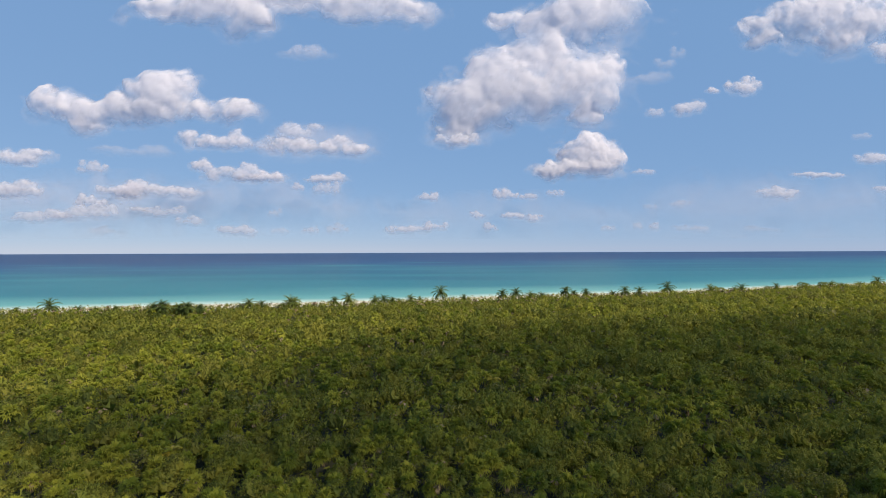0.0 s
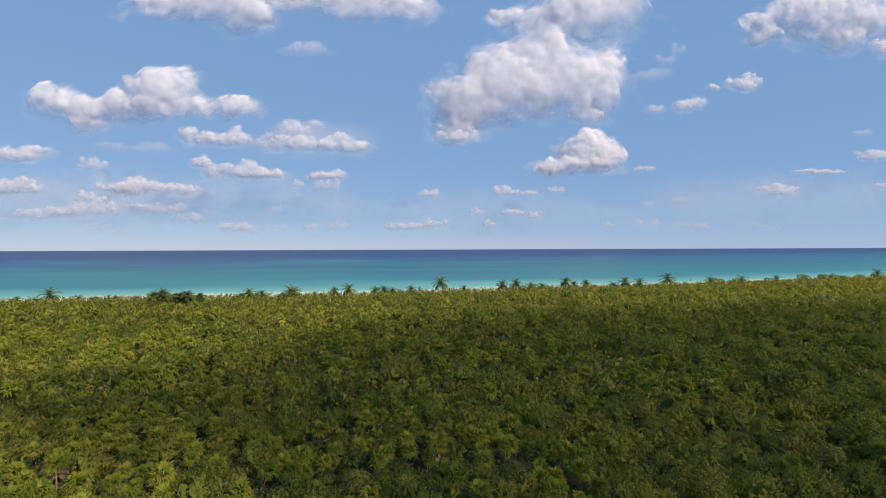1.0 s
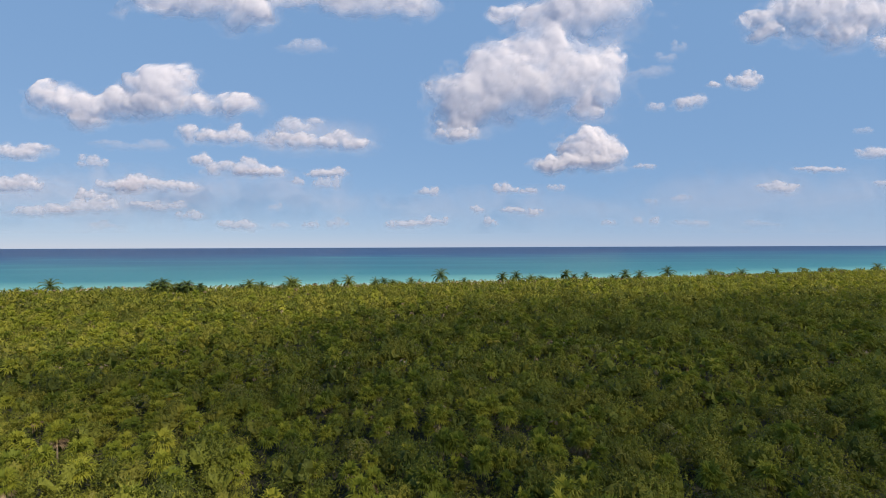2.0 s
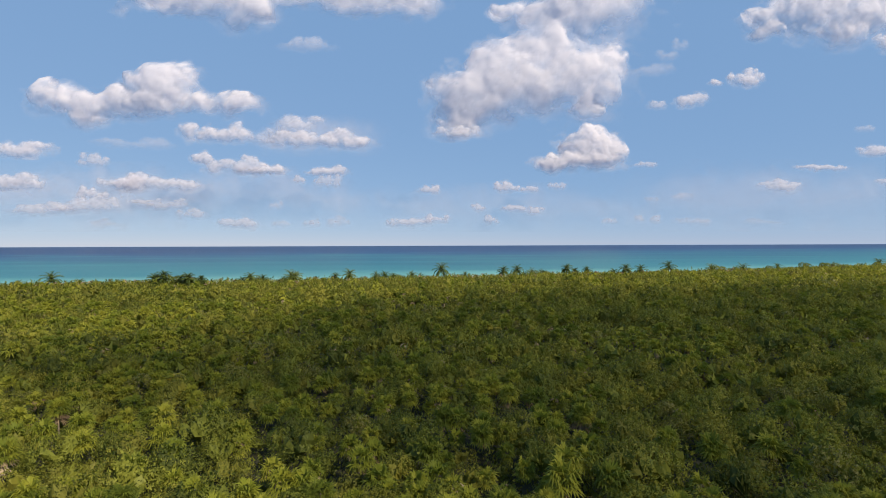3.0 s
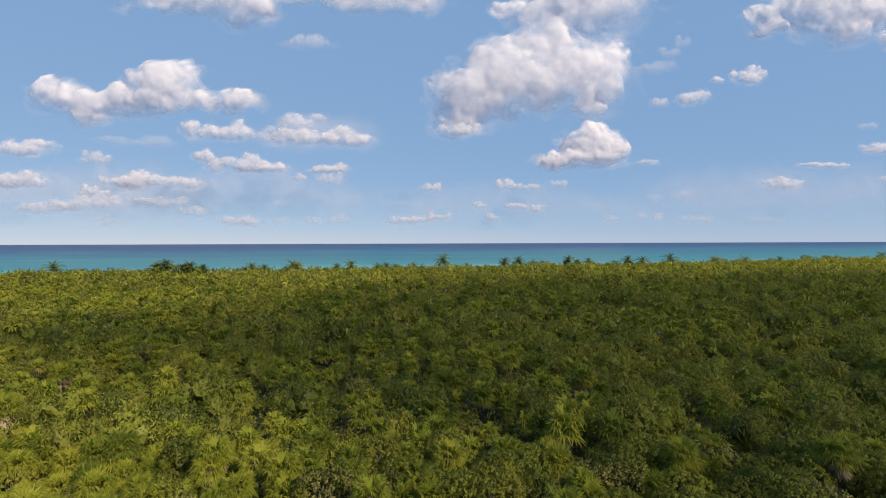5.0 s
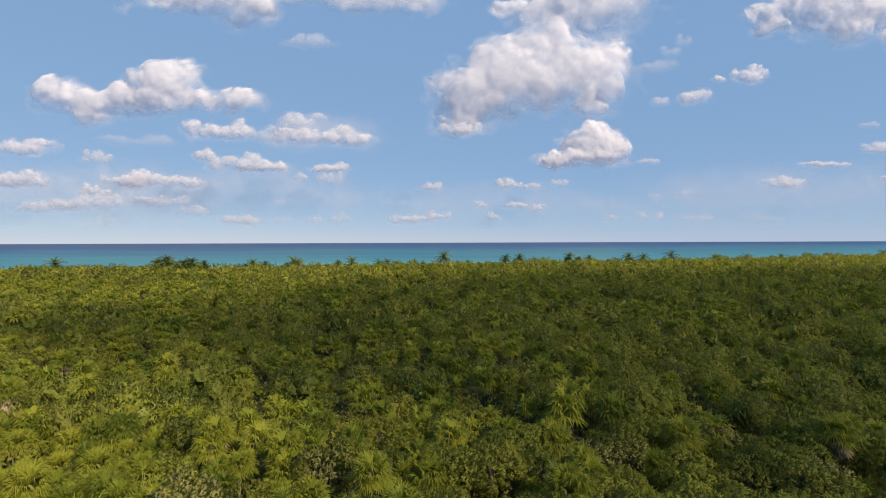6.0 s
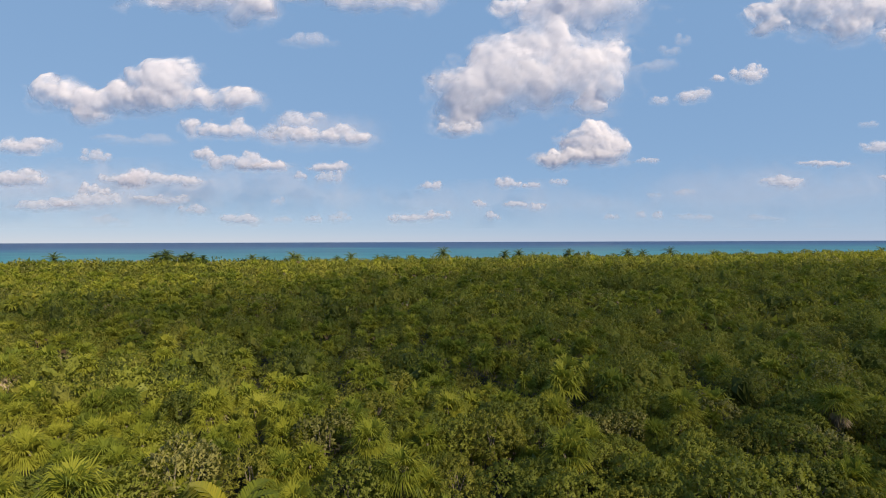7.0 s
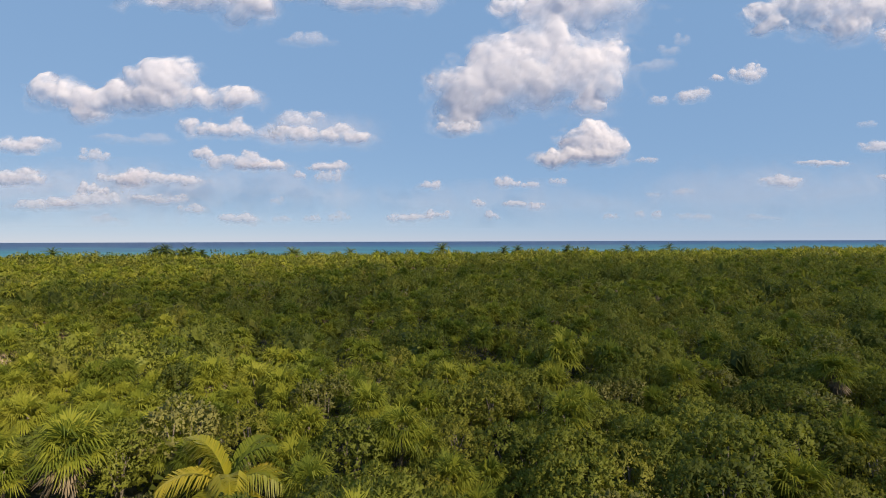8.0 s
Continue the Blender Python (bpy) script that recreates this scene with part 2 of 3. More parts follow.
# ---- clouds ----
def cloud(puffs, opacity=1.0, far=1.0, seed=0, label="", ragged=0.5, depth=0.5, crisp=(0.7, 1.35), finest=9.0):
    """A cumulus from puffs (x, z, half width, half height): billows heaped on billows, with a crisp top and a base that frays out."""
    rng = np.random.default_rng(900 + seed)
    p = np.array(puffs, float)
    (x0, x1), (z0, z1) = [((p[:, i] - 1.6 * p[:, i + 2]).min(), (p[:, i] + 1.6 * p[:, i + 2]).max()) for i in (0, 1)]
    step = max((x1 - x0) / 135, (z1 - z0) / 80, finest)
    xs, zs = np.arange(x0, x1 + step, step), np.arange(z0, z1 + step, step)
    gx, gz, faces = sheet(xs, zs)
    size = np.sqrt(p[:, 2] * p[:, 3]).mean()
    wx = gx + 0.35 * size * fbm(gx / size, gz / size, 40 + seed, 3)
    wz = gz + 0.30 * size * fbm(gx / size, gz / size, 60 + seed, 3)
    body, heap = np.full(len(gx), 1e-9), np.zeros(len(gx))
    small = []
    for x, z, rx, rz in p:
        q = np.hypot((wx - x) / rx, (wz - z) / rz)
        body += np.exp(3.5 * (1 - q))
        heap += (0.9 * np.sqrt(rx * rz) * np.sqrt(np.clip(1.25 - q * q, 0, 2))) ** 5
        for _ in range(9):
            u, turn, r = rng.uniform(0.15, 0.95), rng.uniform(-0.6, np.pi + 0.6), np.sqrt(rx * rz) * rng.uniform(0.2, 0.46)
            small.append((x + np.cos(turn) * rx * u, z + np.sin(turn) * rz * u, r, 0.8 * np.sqrt(rx * rz) * np.sqrt(1.1 - u * u)))
    front = heap ** 0.2
    swell = front**5
    for x, z, r, lift in small:
        q = np.hypot(wx - x, (wz - z) * 1.15) / r
        near = np.flatnonzero(q < 1.1)
        swell[near] += (lift * 0.92 + r * np.sqrt(1.21 - q[near] ** 2)) ** 5
        body[near] += 0.8 * np.exp(3.5 * (1 - q[near])) * (q[near] < 1)
    front = 0.55 * front + 0.45 * swell ** 0.2
    crowd = 0.16 if len(p) > 5 else 0.06  # many puffs swell one another
    dense = np.log(body) / 3.5 - crowd + ragged * fbm(gx / size * 1.6, gz / size * 1.6, 80 + seed, 5)
    front = front + 0.10 * size * fbm(gx / size * 2.2, gz / size * 2.2, 120 + seed, 3)
    upward = -np.gradient(dense.reshape(len(zs), len(xs)), step, axis=0).ravel() * size
    edge = dense - 0.2
    vapour = 0.26 + edge * (crisp[0] + (crisp[1] - crisp[0]) * smooth(upward, -0.1, 0.9))
    fade = opacity * (0.74 + 0.26 * smooth(edge + 0.5 * upward, -0.5, 0.5))
    keep = vapour > -0.62
    n = len(gx)
    faces = faces[keep[faces].all(1)]
    mid = np.array([(x0 + x1) / 2, (z0 + z1) / 2])
    px, pz = gx - mid[0], gz - mid[1]
    verts = np.concatenate([np.stack([px, -depth * front, pz], 1), np.stack([px, 0.25 * size * np.sqrt(np.clip(dense + 0.75, 0, 3)), pz], 1)])
    faces = np.concatenate([faces, faces[:, ::-1] + n])
    used, back = np.unique(faces, return_inverse=True)
    me = mesh_of("cloud", verts[used] * far, back.reshape(faces.shape), (("vapour_depth", np.tile(vapour, 2)[used]), ("opacity", np.tile(fade, 2)[used])), True)
    ob = part("cloud", me, VAPOUR)
    ob.matrix_world = Matrix.Translation((mid[0] * far, 4300 * far, 18 + (mid[1] - 18) * far))
    return tagged(ob, label, "cloud", "clouds in the sky")


BIG, SMALL, HAZY = "large white cumulus cloud with grey base and ragged edges", "small white fair-weather cumulus cloud", "faint hazy cloud low over the sea horizon"
cloud([(-3392, 1324, 222, 128), (-3145, 1250, 296, 109), (-3145, 1127, 158, 89), (-2824, 1275, 197, 123), (-2478, 1398, 272, 188),
       (-2355, 1472, 222, 158), (-2552, 1250, 296, 109), (-2059, 1250, 272, 89), (-1738, 1235, 188, 99)], 1, 1.08, 1, BIG)
cloud([(-2454, 2139, 346, 99), (-2009, 2164, 346, 148), (-1713, 2065, 237, 178), (-1269, 2213, 444, 109), (-676, 2178, 395, 128), (-331, 2129, 272, 109)], 1, 1.06, 2, BIG)
cloud([(1298, 2065, 494, 207), (953, 1941, 247, 173), (558, 2015, 173, 74), (854, 1695, 321, 197), (509, 1546, 296, 197), (1150, 1448, 395, 272),
       (706, 1398, 444, 237), (300, 1270, 300, 200), (350, 1340, 346, 200), (79, 1400, 190, 130), (200, 1170, 247, 148), (1447, 1596, 173, 148), (128, 1040, 200, 85), (1249, 1201, 148, 123)], 1, 1.08, 3, BIG)
cloud([(928, 717, 138, 74), (1249, 880, 197, 138), (1422, 831, 158, 128), (1200, 732, 296, 69)], 1, 0.98, 4, "bright white cumulus cloud with a flat base")
cloud([(2755, 1966, 173, 109), (3026, 2040, 272, 148), (3323, 2040, 296, 197), (3668, 2015, 346, 173), (3471, 1818, 222, 109), (2829, 1867, 148, 59)], 1, 1.06, 5, BIG)
HIGH = [(3890, 1754, 148, 79, .9), (2631, 1448, 158, 84, 1), (2360, 1418, 69, 35, .9), (2162, 1260, 158, 64, .8), (1866, 1221, 89, 49, .5), (-1985, 989, 272, 89, 1),
        (-1269, 1053, 237, 109, .7), (-1145, 929, 420, 79, 1), (-3688, 845, 296, 79, .9), (3668, 1013, 89, 39, .3), (-1195, 1754, 222, 69, .35), (1960, 1650, 99, 40, .25), (2060, 1740, 64, 50, .25), (120, 985, 197, 59, .75),
        (-1614, 954, 138, 79, .35), (1792, 1522, 222, 49, .22), (3767, 806, 173, 49, .8), (-2700, 900, 330, 50, .25)]
MIDDLE = [(-2108, 781, 109, 59, .9), (-1763, 707, 296, 89, .8), (-1565, 673, 247, 54, 1), (-3046, 756, 158, 64, .7), (-2824, 574, 220, 80, .9), (-2478, 559, 330, 80, .9),
          (-3688, 569, 321, 84, .9), (-3071, 470, 148, 64, .8), (-973, 658, 197, 49, .9), (-1022, 569, 109, 59, .5), (-1269, 584, 69, 35, .6), (558, 510, 123, 49, .8),
          (755, 495, 69, 30, .6), (978, 520, 79, 39, .5), (1743, 707, 99, 30, .5), (3298, 673, 197, 30, .8), (2977, 510, 207, 49, .7), (3866, 549, 109, 39, .5), (-133, 490, 109, 39, .7)]
LOW = [(-3046, 362, 470, 72, .8), (-3560, 330, 320, 60, .7), (-2480, 372, 260, 52, .6), (-306, 213, 197, 54, .8), (-59, 238, 99, 44, .7), (583, 332, 123, 44, .8), (301, 332, 64, 35, .7), (410, 233, 69, 49, .7), (795, 302, 69, 39, .8),
       (-923, 213, 109, 49, .5), (-1145, 204, 79, 39, .5), (-1417, 204, 89, 39, .35), (-1812, 208, 208, 52, .7), (-2182, 287, 150, 50, .6)]
LOWEST = [(1447, 213, 69, 30, .5), (1693, 233, 49, 35, .45), (1842, 223, 54, 39, .5), (2162, 208, 148, 35, .4), (2088, 426, 99, 30, .4), (1817, 401, 64, 25, .3),
          (-1466, 362, 59, 39, .4), (-2972, 204, 148, 39, .35), (2780, 199, 197, 30, .25)]
for rank, (far, label, places) in enumerate(((1.0, SMALL, HIGH), (0.92, SMALL, MIDDLE), (0.85, HAZY, LOW), (0.82, HAZY, LOWEST))):
    for k, (x, z, rx, rz, opacity) in enumerate(places):
        seed = 10 + 31 * rank + k
        dice = random.Random(seed)
        puffs = [(x + dice.uniform(-0.25, 0.25) * rx, z - 0.15 * rz, 0.7 * rx, 0.55 * rz)]
        for _ in range(6):
            u = dice.uniform(-0.85, 0.85)
            puffs.append((x + u * rx, z + dice.uniform(-0.35, 0.6) * rz, rx * dice.uniform(0.16, 0.42), rz * dice.uniform(0.35, 0.75)))
        cloud(puffs, opacity * (0.85, 0.8, 0.6, 0.6)[rank], far, seed, label, 0.45, 0.3, (0.5, 0.95), (10, 9, 8, 8)[rank])
# thin veils of vapour over the horizon
for seed, x, z, rx, rz, opacity in ((301, -3200, 440, 1000, 190, 0.30), (302, -1750, 420, 900, 170, 0.22), (303, 350, 330, 1100, 130, 0.16), (304, 2900, 420, 1100, 190, 0.20), (305, -1050, 960, 420, 110, 0.25)):
    cloud([(x - 0.45 * rx, z, 0.6 * rx, rz), (x + 0.1 * rx, z + 0.2 * rz, 0.6 * rx, 0.9 * rz), (x + 0.5 * rx, z - 0.1 * rz, 0.55 * rx, 0.8 * rz)], opacity, 1.12, seed, HAZY, 0.35, 0.1, (0.45, 0.5), 16.0)


def overhead_cloud(height=500.0, opacity=0.42):
    """The cloud overhead, behind the camera's back, whose shade lies on the scrub: a level, ragged bank of vapour."""
    gx, gy, faces = sheet(np.arange(-110, 330, 4.0), np.arange(-20, 240, 4.0))
    far_side = np.interp(gx, [-80, -66, -50, -35, 0, 50, 100, 160, 330], [60, 66, 80, 98, 138, 149, 156, 170, 215])
    near_side = np.interp(gx, [-80, -66, -45, -20, 0, 15, 30, 100, 330], [66, 62, 55, 46, 35, 25, 8, 0, 0])
    inside = np.minimum(np.minimum(far_side - gy, 1.25 * (gy - near_side)), 320 - gx)
    dense = np.clip(0.26 + inside / 16.0 + 0.45 * fbm(gx / 22, gy / 22, 91, 4), -1.2, 1.3)
    thin = smooth(gx, -16, 2) * (1 - smooth(gx, 120, 160)) * (1 - smooth(gy, 40, 60))  # a thinner rim
    dense = np.maximum(dense, 0.31 * thin - 0.8 * (1 - thin) + 0.1 * fbm(gx / 12, gy / 12, 95, 3))
    keep = dense > -0.75
    bulge = np.sqrt(np.clip(dense + 0.75, 0, 3))
    faces = faces[keep[faces].all(1)]
    n = len(gx)
    verts = np.concatenate([np.stack([gx, gy, -5 * bulge], 1), np.stack([gx, gy, 9 * bulge], 1)])
    faces = np.concatenate([faces[:, ::-1], faces + n])
    used, back = np.unique(faces, return_inverse=True)
    me = mesh_of("cloud", verts[used], back.reshape(faces.shape), (("vapour_depth", np.tile(dense, 2)[used]), ("opacity", np.full(len(used), opacity))), True)
    ob = part("cloud", me, VAPOUR)
    ob.matrix_world = Matrix.Translation(TO_SUN * ((height - 3.5) / TO_SUN.z) + Vector((0, 0, 3.5)))
    return tagged(ob, "grey underside of a cumulus cloud overhead shading the scrub", "cloud", "clouds in the sky")


overhead_cloud()


# ---- plants ----
DICE = np.random.default_rng(5)


def unit(v):
    return v / np.maximum(np.linalg.norm(v, axis=-1, keepdims=True), 1e-9)


def strips(p0, p1, p2, side, w0, w1, w2):
    """Two quads along p0, p1, p2: points (n, 2, 4, 3)."""
    w = [np.reshape(np.broadcast_to(k, len(p0)), (-1, 1)) * side / 2 for k in (w0, w1, w2)]
    return np.stack([np.stack([p0 - w[0], p0 + w[0], p1 + w[1], p1 - w[1]], 1), np.stack([p1 - w[1], p1 + w[1], p2 + w[2], p2 - w[2]], 1)], 1)


def shrub_shape(radius, height, rng, lobes=6, clumps=24):
    """The build of one shrub: lobes heaped into a dome, and the knots of leaves that cover them, each with a shade of its own."""
    ang = rng.uniform(0, 2 * np.pi, lobes)
    out = radius * 0.62 * np.sqrt(rng.uniform(0.1, 1, lobes))
    centre = np.stack([np.cos(ang) * out, np.sin(ang) * out, height * (0.72 - 0.28 * (out / radius) ** 2) + rng.uniform(-.12, .1, lobes) * height], 1)
    size = radius * rng.uniform(0.40, 0.62, lobes)
    lobe = np.repeat(np.arange(lobes), 90)
    up = unit(rng.normal(size=(len(lobe), 3)) + (0, 0, 0.45))
    knot = centre[lobe] + up * size[lobe][:, None] * (1, 1, 0.9)
    apart = np.linalg.norm(knot[:, None] - centre[None], axis=2) / size[None]
    apart[np.arange(len(lobe)), lobe] = 9
    up, knot = up[apart.min(1) > 0.9], knot[apart.min(1) > 0.9]  # on the outside of the heap
    chosen, gap = [0], np.linalg.norm(knot - knot[0], axis=1)
    while len(chosen) < clumps:  # evenly over it
        chosen.append(int(gap.argmax()))
        gap = np.minimum(gap, np.linalg.norm(knot - knot[chosen[-1]], axis=1))
    up, knot = up[chosen], knot[chosen]
    fat = 0.72 * gap.max() * rng.uniform(0.75, 1.25, clumps)
    return centre, size, up, knot + up * (rng.uniform(-0.35, 0.25, clumps) * fat)[:, None], fat, rng.uniform(0, 1, clumps)


def shrub_core(shape, height, rings, sides, rng):
    """The closed mass of foliage within the leaves: a dome swollen by every lobe and knot, as loose triangles."""
    centre, size, up, knot, fat, shade = shape
    heart = np.array([0, 0, 0.38 * height])
    tilt = np.linspace(0.0, 2.25, rings + 1)[:, None]
    turn = np.linspace(0, 2 * np.pi, sides, endpoint=False)[None]
    way = np.stack([np.sin(tilt) * np.cos(turn), np.sin(tilt) * np.sin(turn), np.cos(tilt) + 0 * turn], 2).reshape(-1, 3)
    c = np.concatenate([centre, knot]) - heart
    r = np.concatenate([size * 0.52, fat * 0.05])
    b = way @ c.T
    gap = b * b - (c * c).sum(1) + r * r
    far = np.where(gap > 0, b + np.sqrt(np.maximum(gap, 0)), 0.12)
    reach = np.maximum(far.max(1), 0.25 * size.mean())
    reach *= rng.uniform(0.68, 1.1, len(reach))  # ragged, as inner leaves are
    near_knot = ((way[:, None] * reach[:, None, None] - c[None, len(size):]) ** 2).sum(2).argmin(1)
    verts = heart + way * reach[:, None]
    verts[:, 2] = np.maximum(verts[:, 2], 0.05)
    k = np.arange(rings)[:, None] * sides
    i = np.arange(sides)[None]
    j = (i + 1) % sides
    quads = np.stack([k + i, k + sides + i, k + sides + j, k + j], 2).reshape(-1, 4)
    faces = np.concatenate([quads[:, [0, 1, 2]], quads[:, [0, 2, 3]]])
    flat = np.cross(verts[faces[:, 1]] - verts[faces[:, 0]], verts[faces[:, 2]] - verts[faces[:, 0]])
    # tint held to the dark end, so shade between the leaves is painted in
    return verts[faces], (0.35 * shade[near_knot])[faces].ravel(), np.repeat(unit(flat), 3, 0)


def shrub_leaves(count, leaf, radius, height, rng, lobes=6, clumps=24, slim=0.5, even=0.0, core=None):
    """The foliage of one shrub: leaves on every knot and, with core = (rings, sides), the mass within."""
    shape = shrub_shape(radius, height, rng, lobes, clumps)
    centre, size, up, knot, fat, shade = shape
    which = rng.integers(0, clumps, count)
    way = unit(rng.normal(size=(count, 3)) + 0.9 * up[which])
    spot = knot[which] + way * (fat[which] * rng.uniform(0.75, 1.15, count))[:, None]
    normal = unit(way + 0.5 * up[which] + 0.4 * rng.normal(size=(count, 3)) + (0, 0, 0.5))
    along = unit(unit(np.cross(normal, rng.normal(size=(count, 3)))) + 0.9 * way + (0, 0, 0.25))
    k = rng.uniform(0.65, 1.4, count)
    across = unit(np.cross(along, normal)) * (leaf * k * slim / 2)[:, None]
    half = along * (leaf * k / 2)[:, None] * np.where(rng.random(count) < 0.5, 1, -1)[:, None]  # wide end outwards or inwards
    quads = np.stack([spot - half - across, spot - half + across, spot + half - (0, 0, 0.06 * leaf)], 1)
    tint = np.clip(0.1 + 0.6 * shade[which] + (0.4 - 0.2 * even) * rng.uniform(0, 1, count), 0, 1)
    dome = unit(spot - np.array([0, 0, 0.35 * height]))
    facing = unit((0.8 - 0.5 * even) * normal + 1.0 * way + 0.25 * up[which] + 0.3 * dome)
    under = np.einsum("ij,ij->i", np.cross(quads[:, 1] - quads[:, 0], quads[:, 2] - quads[:, 0]), facing) < 0
    quads[under] = quads[under][:, [1, 0, 2]]  # the upper face of each leaf outwards
    tint, facing = np.repeat(tint, 3), np.repeat(facing, 3, 0)
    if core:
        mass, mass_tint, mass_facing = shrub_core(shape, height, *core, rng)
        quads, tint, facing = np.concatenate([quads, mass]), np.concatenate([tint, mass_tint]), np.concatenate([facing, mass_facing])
    return quads, tint, facing


def fan_leaves(fans, fingers, radius, crown_z, rng, wide=1.0, dead=False, low=-0.45, split=False):
    """Fan-shaped palm leaves: fingers spread from the end of each stalk; dead ones hang down round the stem."""
    quads = []
    tint = []
    for i in range(fans):
        turn = 2.399 * i + rng.uniform(-.3, .3)
        up = rng.uniform(-1.45, -0.25) if dead else np.interp((i + 0.5) / fans, [0, 1], [1.3, low]) + rng.uniform(-.15, .15)
        ahead = np.array([np.cos(turn) * np.cos(up), np.sin(turn) * np.cos(up), np.sin(up)])
        stalk = radius * (rng.uniform(0.15, 0.35) if dead else rng.uniform(0.22, 0.5))
        hub = np.array([0, 0, crown_z - (0.05 if dead else 0)]) + ahead * stalk - (0, 0, 0.12 * stalk)
        level = unit(np.cross(ahead, (0, 0, 1.0)))
        above = np.cross(level, ahead)
        spread = np.linspace(-1, 1, fingers) * (0.6 if dead else 1.7) * rng.uniform(0.85, 1.1)
        reach = radius * (rng.uniform(0.3, 0.72) if dead else rng.uniform(0.5, 0.66)) * (1 - 0.28 * np.abs(np.linspace(-1, 1, fingers))) * rng.uniform(0.9, 1.08, fingers)
        way = np.cos(spread)[:, None] * ahead + np.sin(spread)[:, None] * level + 0.12 * np.cos(spread * 1.5)[:, None] * above
        way = unit(way)
        p0 = np.repeat(hub[None], fingers, 0)
        p1 = p0 + way * reach[:, None] * 0.55 - np.array([0, 0, 1.0]) * (reach * rng.uniform(0.0, 0.14, fingers))[:, None]
        p2 = p0 + way * reach[:, None] - np.array([0, 0, 1.0]) * (reach * rng.uniform(*((0.05, 0.3) if dead else (0.15, 0.7)), fingers))[:, None]
        side = unit(np.cross(way, above + 0.25 * rng.normal(size=(fingers, 3))))
        w = radius * 0.075 * wide * 14 / fingers
        quads.append(strips(p0, p1, p2, side, w * 0.35, w, w * 0.15).reshape(-1, 4, 3))
        tint.append(np.repeat(np.clip(rng.uniform(0.1, 0.9) + rng.uniform(-.1, .1, fingers * 2), 0, 1), 4))
    if split:
        return list(zip(quads, tint))
    return np.concatenate(quads), np.concatenate(tint)


def frond(length, pairs, rise, rng, leaflet=0.62, width=0.05, sag=1.0, hang=(0.2, 0.5)):
    """One feather leaf along +x from the origin: a bent stalk with leaflets on both sides."""
    t = np.linspace(0.0, 1.0, pairs + 1)
    bend = rise - sag * 1.35 * t**1.4
    step = length / pairs
    x = np.concatenate([[0], np.cumsum(np.cos(bend[:-1]) * step)])
    z = np.concatenate([[0], np.cumsum(np.sin(bend[:-1]) * step)])
    spine = np.stack([x, 0 * x, z], 1)
    quads = [strips(spine[:-2:2], spine[1:-1:2], spine[2::2], np.array([[0, 1.0, 0]]), 0.05, 0.045, 0.03).reshape(-1, 4, 3)]
    along = unit(np.gradient(spine, axis=0))
    for hand in (-1, 1):
        k = np.arange(1, pairs + 1)
        far = t[k]
        long = leaflet * length * 0.42 * np.sin(np.pi * np.clip(far * 0.86 + 0.14, 0, 1)) ** 0.7 + 0.05
        way = unit(along[k] * 0.75 + np.array([0, hand * 1.0, 0]) + rng.normal(size=(pairs, 3)) * 0.07 + (0, 0, 0.12))
        p0 = spine[k]
        p1 = p0 + way * long[:, None] * 0.5
        p2 = p0 + way * long[:, None] - np.array([0, 0, 1.0]) * (long * rng.uniform(*hang, pairs))[:, None]
        quads.append(strips(p0, p1, p2, unit(np.cross(way, (0, 0, 1.0))), width * 0.7, width, width * 0.2).reshape(-1, 4, 3))
    return np.concatenate(quads)


def turned(quads, yaw, shift=(0, 0, 0), scale=1.0):
    c, s = np.cos(yaw), np.sin(yaw)
    return quads @ np.array([[c, s, 0], [-s, c, 0], [0, 0, 1]]) * scale + np.asarray(shift)


def coconut_leaves(fronds, pairs, length, crown_z, rng, width=0.09):
    quads = []
    for i in range(fronds):
        rise = np.interp(i / (fronds - 1), [0, 1], [1.5, -0.75]) + rng.uniform(-.15, .15)
        quads.append(turned(frond(length * rng.uniform(0.85, 1.1), pairs, rise, rng, 0.6, width, rng.uniform(0.8, 1.2)), 2.399 * i + rng.uniform(-.25, .25), (0, 0, crown_z)))
    sizes = [len(q) for q in quads]
    tint = np.repeat(np.repeat(rng.uniform(0.1, 0.9, fronds), sizes), 4)
    return np.concatenate(quads), tint


def quad_mesh(name, quads, tint, plant=None, normals=None):
    attributes = [("leaf", tint)] + ([("plant", plant)] if plant is not None else [])
    return mesh_of(name, quads.reshape(-1, 3), np.arange(quads.size // 3).reshape(-1, quads.shape[1]), attributes, normals is not None,
                   None if normals is None else unit(normals))


def tube(name, spine, radii, sides=7):
    """A tapered, bent round stem as a mesh."""
    spine, radii = np.asarray(spine, float), np.asarray(radii, float)
    a = np.linspace(0, 2 * np.pi, sides, endpoint=False)
    ring = np.stack([np.cos(a), np.sin(a), 0 * a], 1)
    verts = (spine[:, None] + ring[None] * radii[:, None, None]).reshape(-1, 3)
    rows, k = np.arange(len(spine) - 1)[:, None] * sides, np.arange(sides)[None]
    nxt = (k + 1) % sides
    faces = np.stack([rows + k, rows + nxt, rows + sides + nxt, rows + sides + k], 2).reshape(-1, 4)
    return verts, faces


def stems_mesh(name, height, radius, rng, count=5):
    verts, faces, n = [], [], 0
    for i in range(count):
        a = rng.uniform(0, 2 * np.pi)
        out = radius * rng.uniform(0.2, 0.65)
        t = np.linspace(0, 1, 5)
        spine = np.stack([np.cos(a) * out * t**1.2 + 0.06 * rng.normal(size=5) * t, np.sin(a) * out * t**1.2 + 0.06 * rng.normal(size=5) * t, height * 0.82 * t], 1)
        v, f = tube(name, spine, 0.05 * (1 - 0.75 * t) + 0.008, 5)
        verts.append(v), faces.append(f + n)
        n += len(v)
    return mesh_of(name, np.concatenate(verts), np.concatenate(faces), (), True)


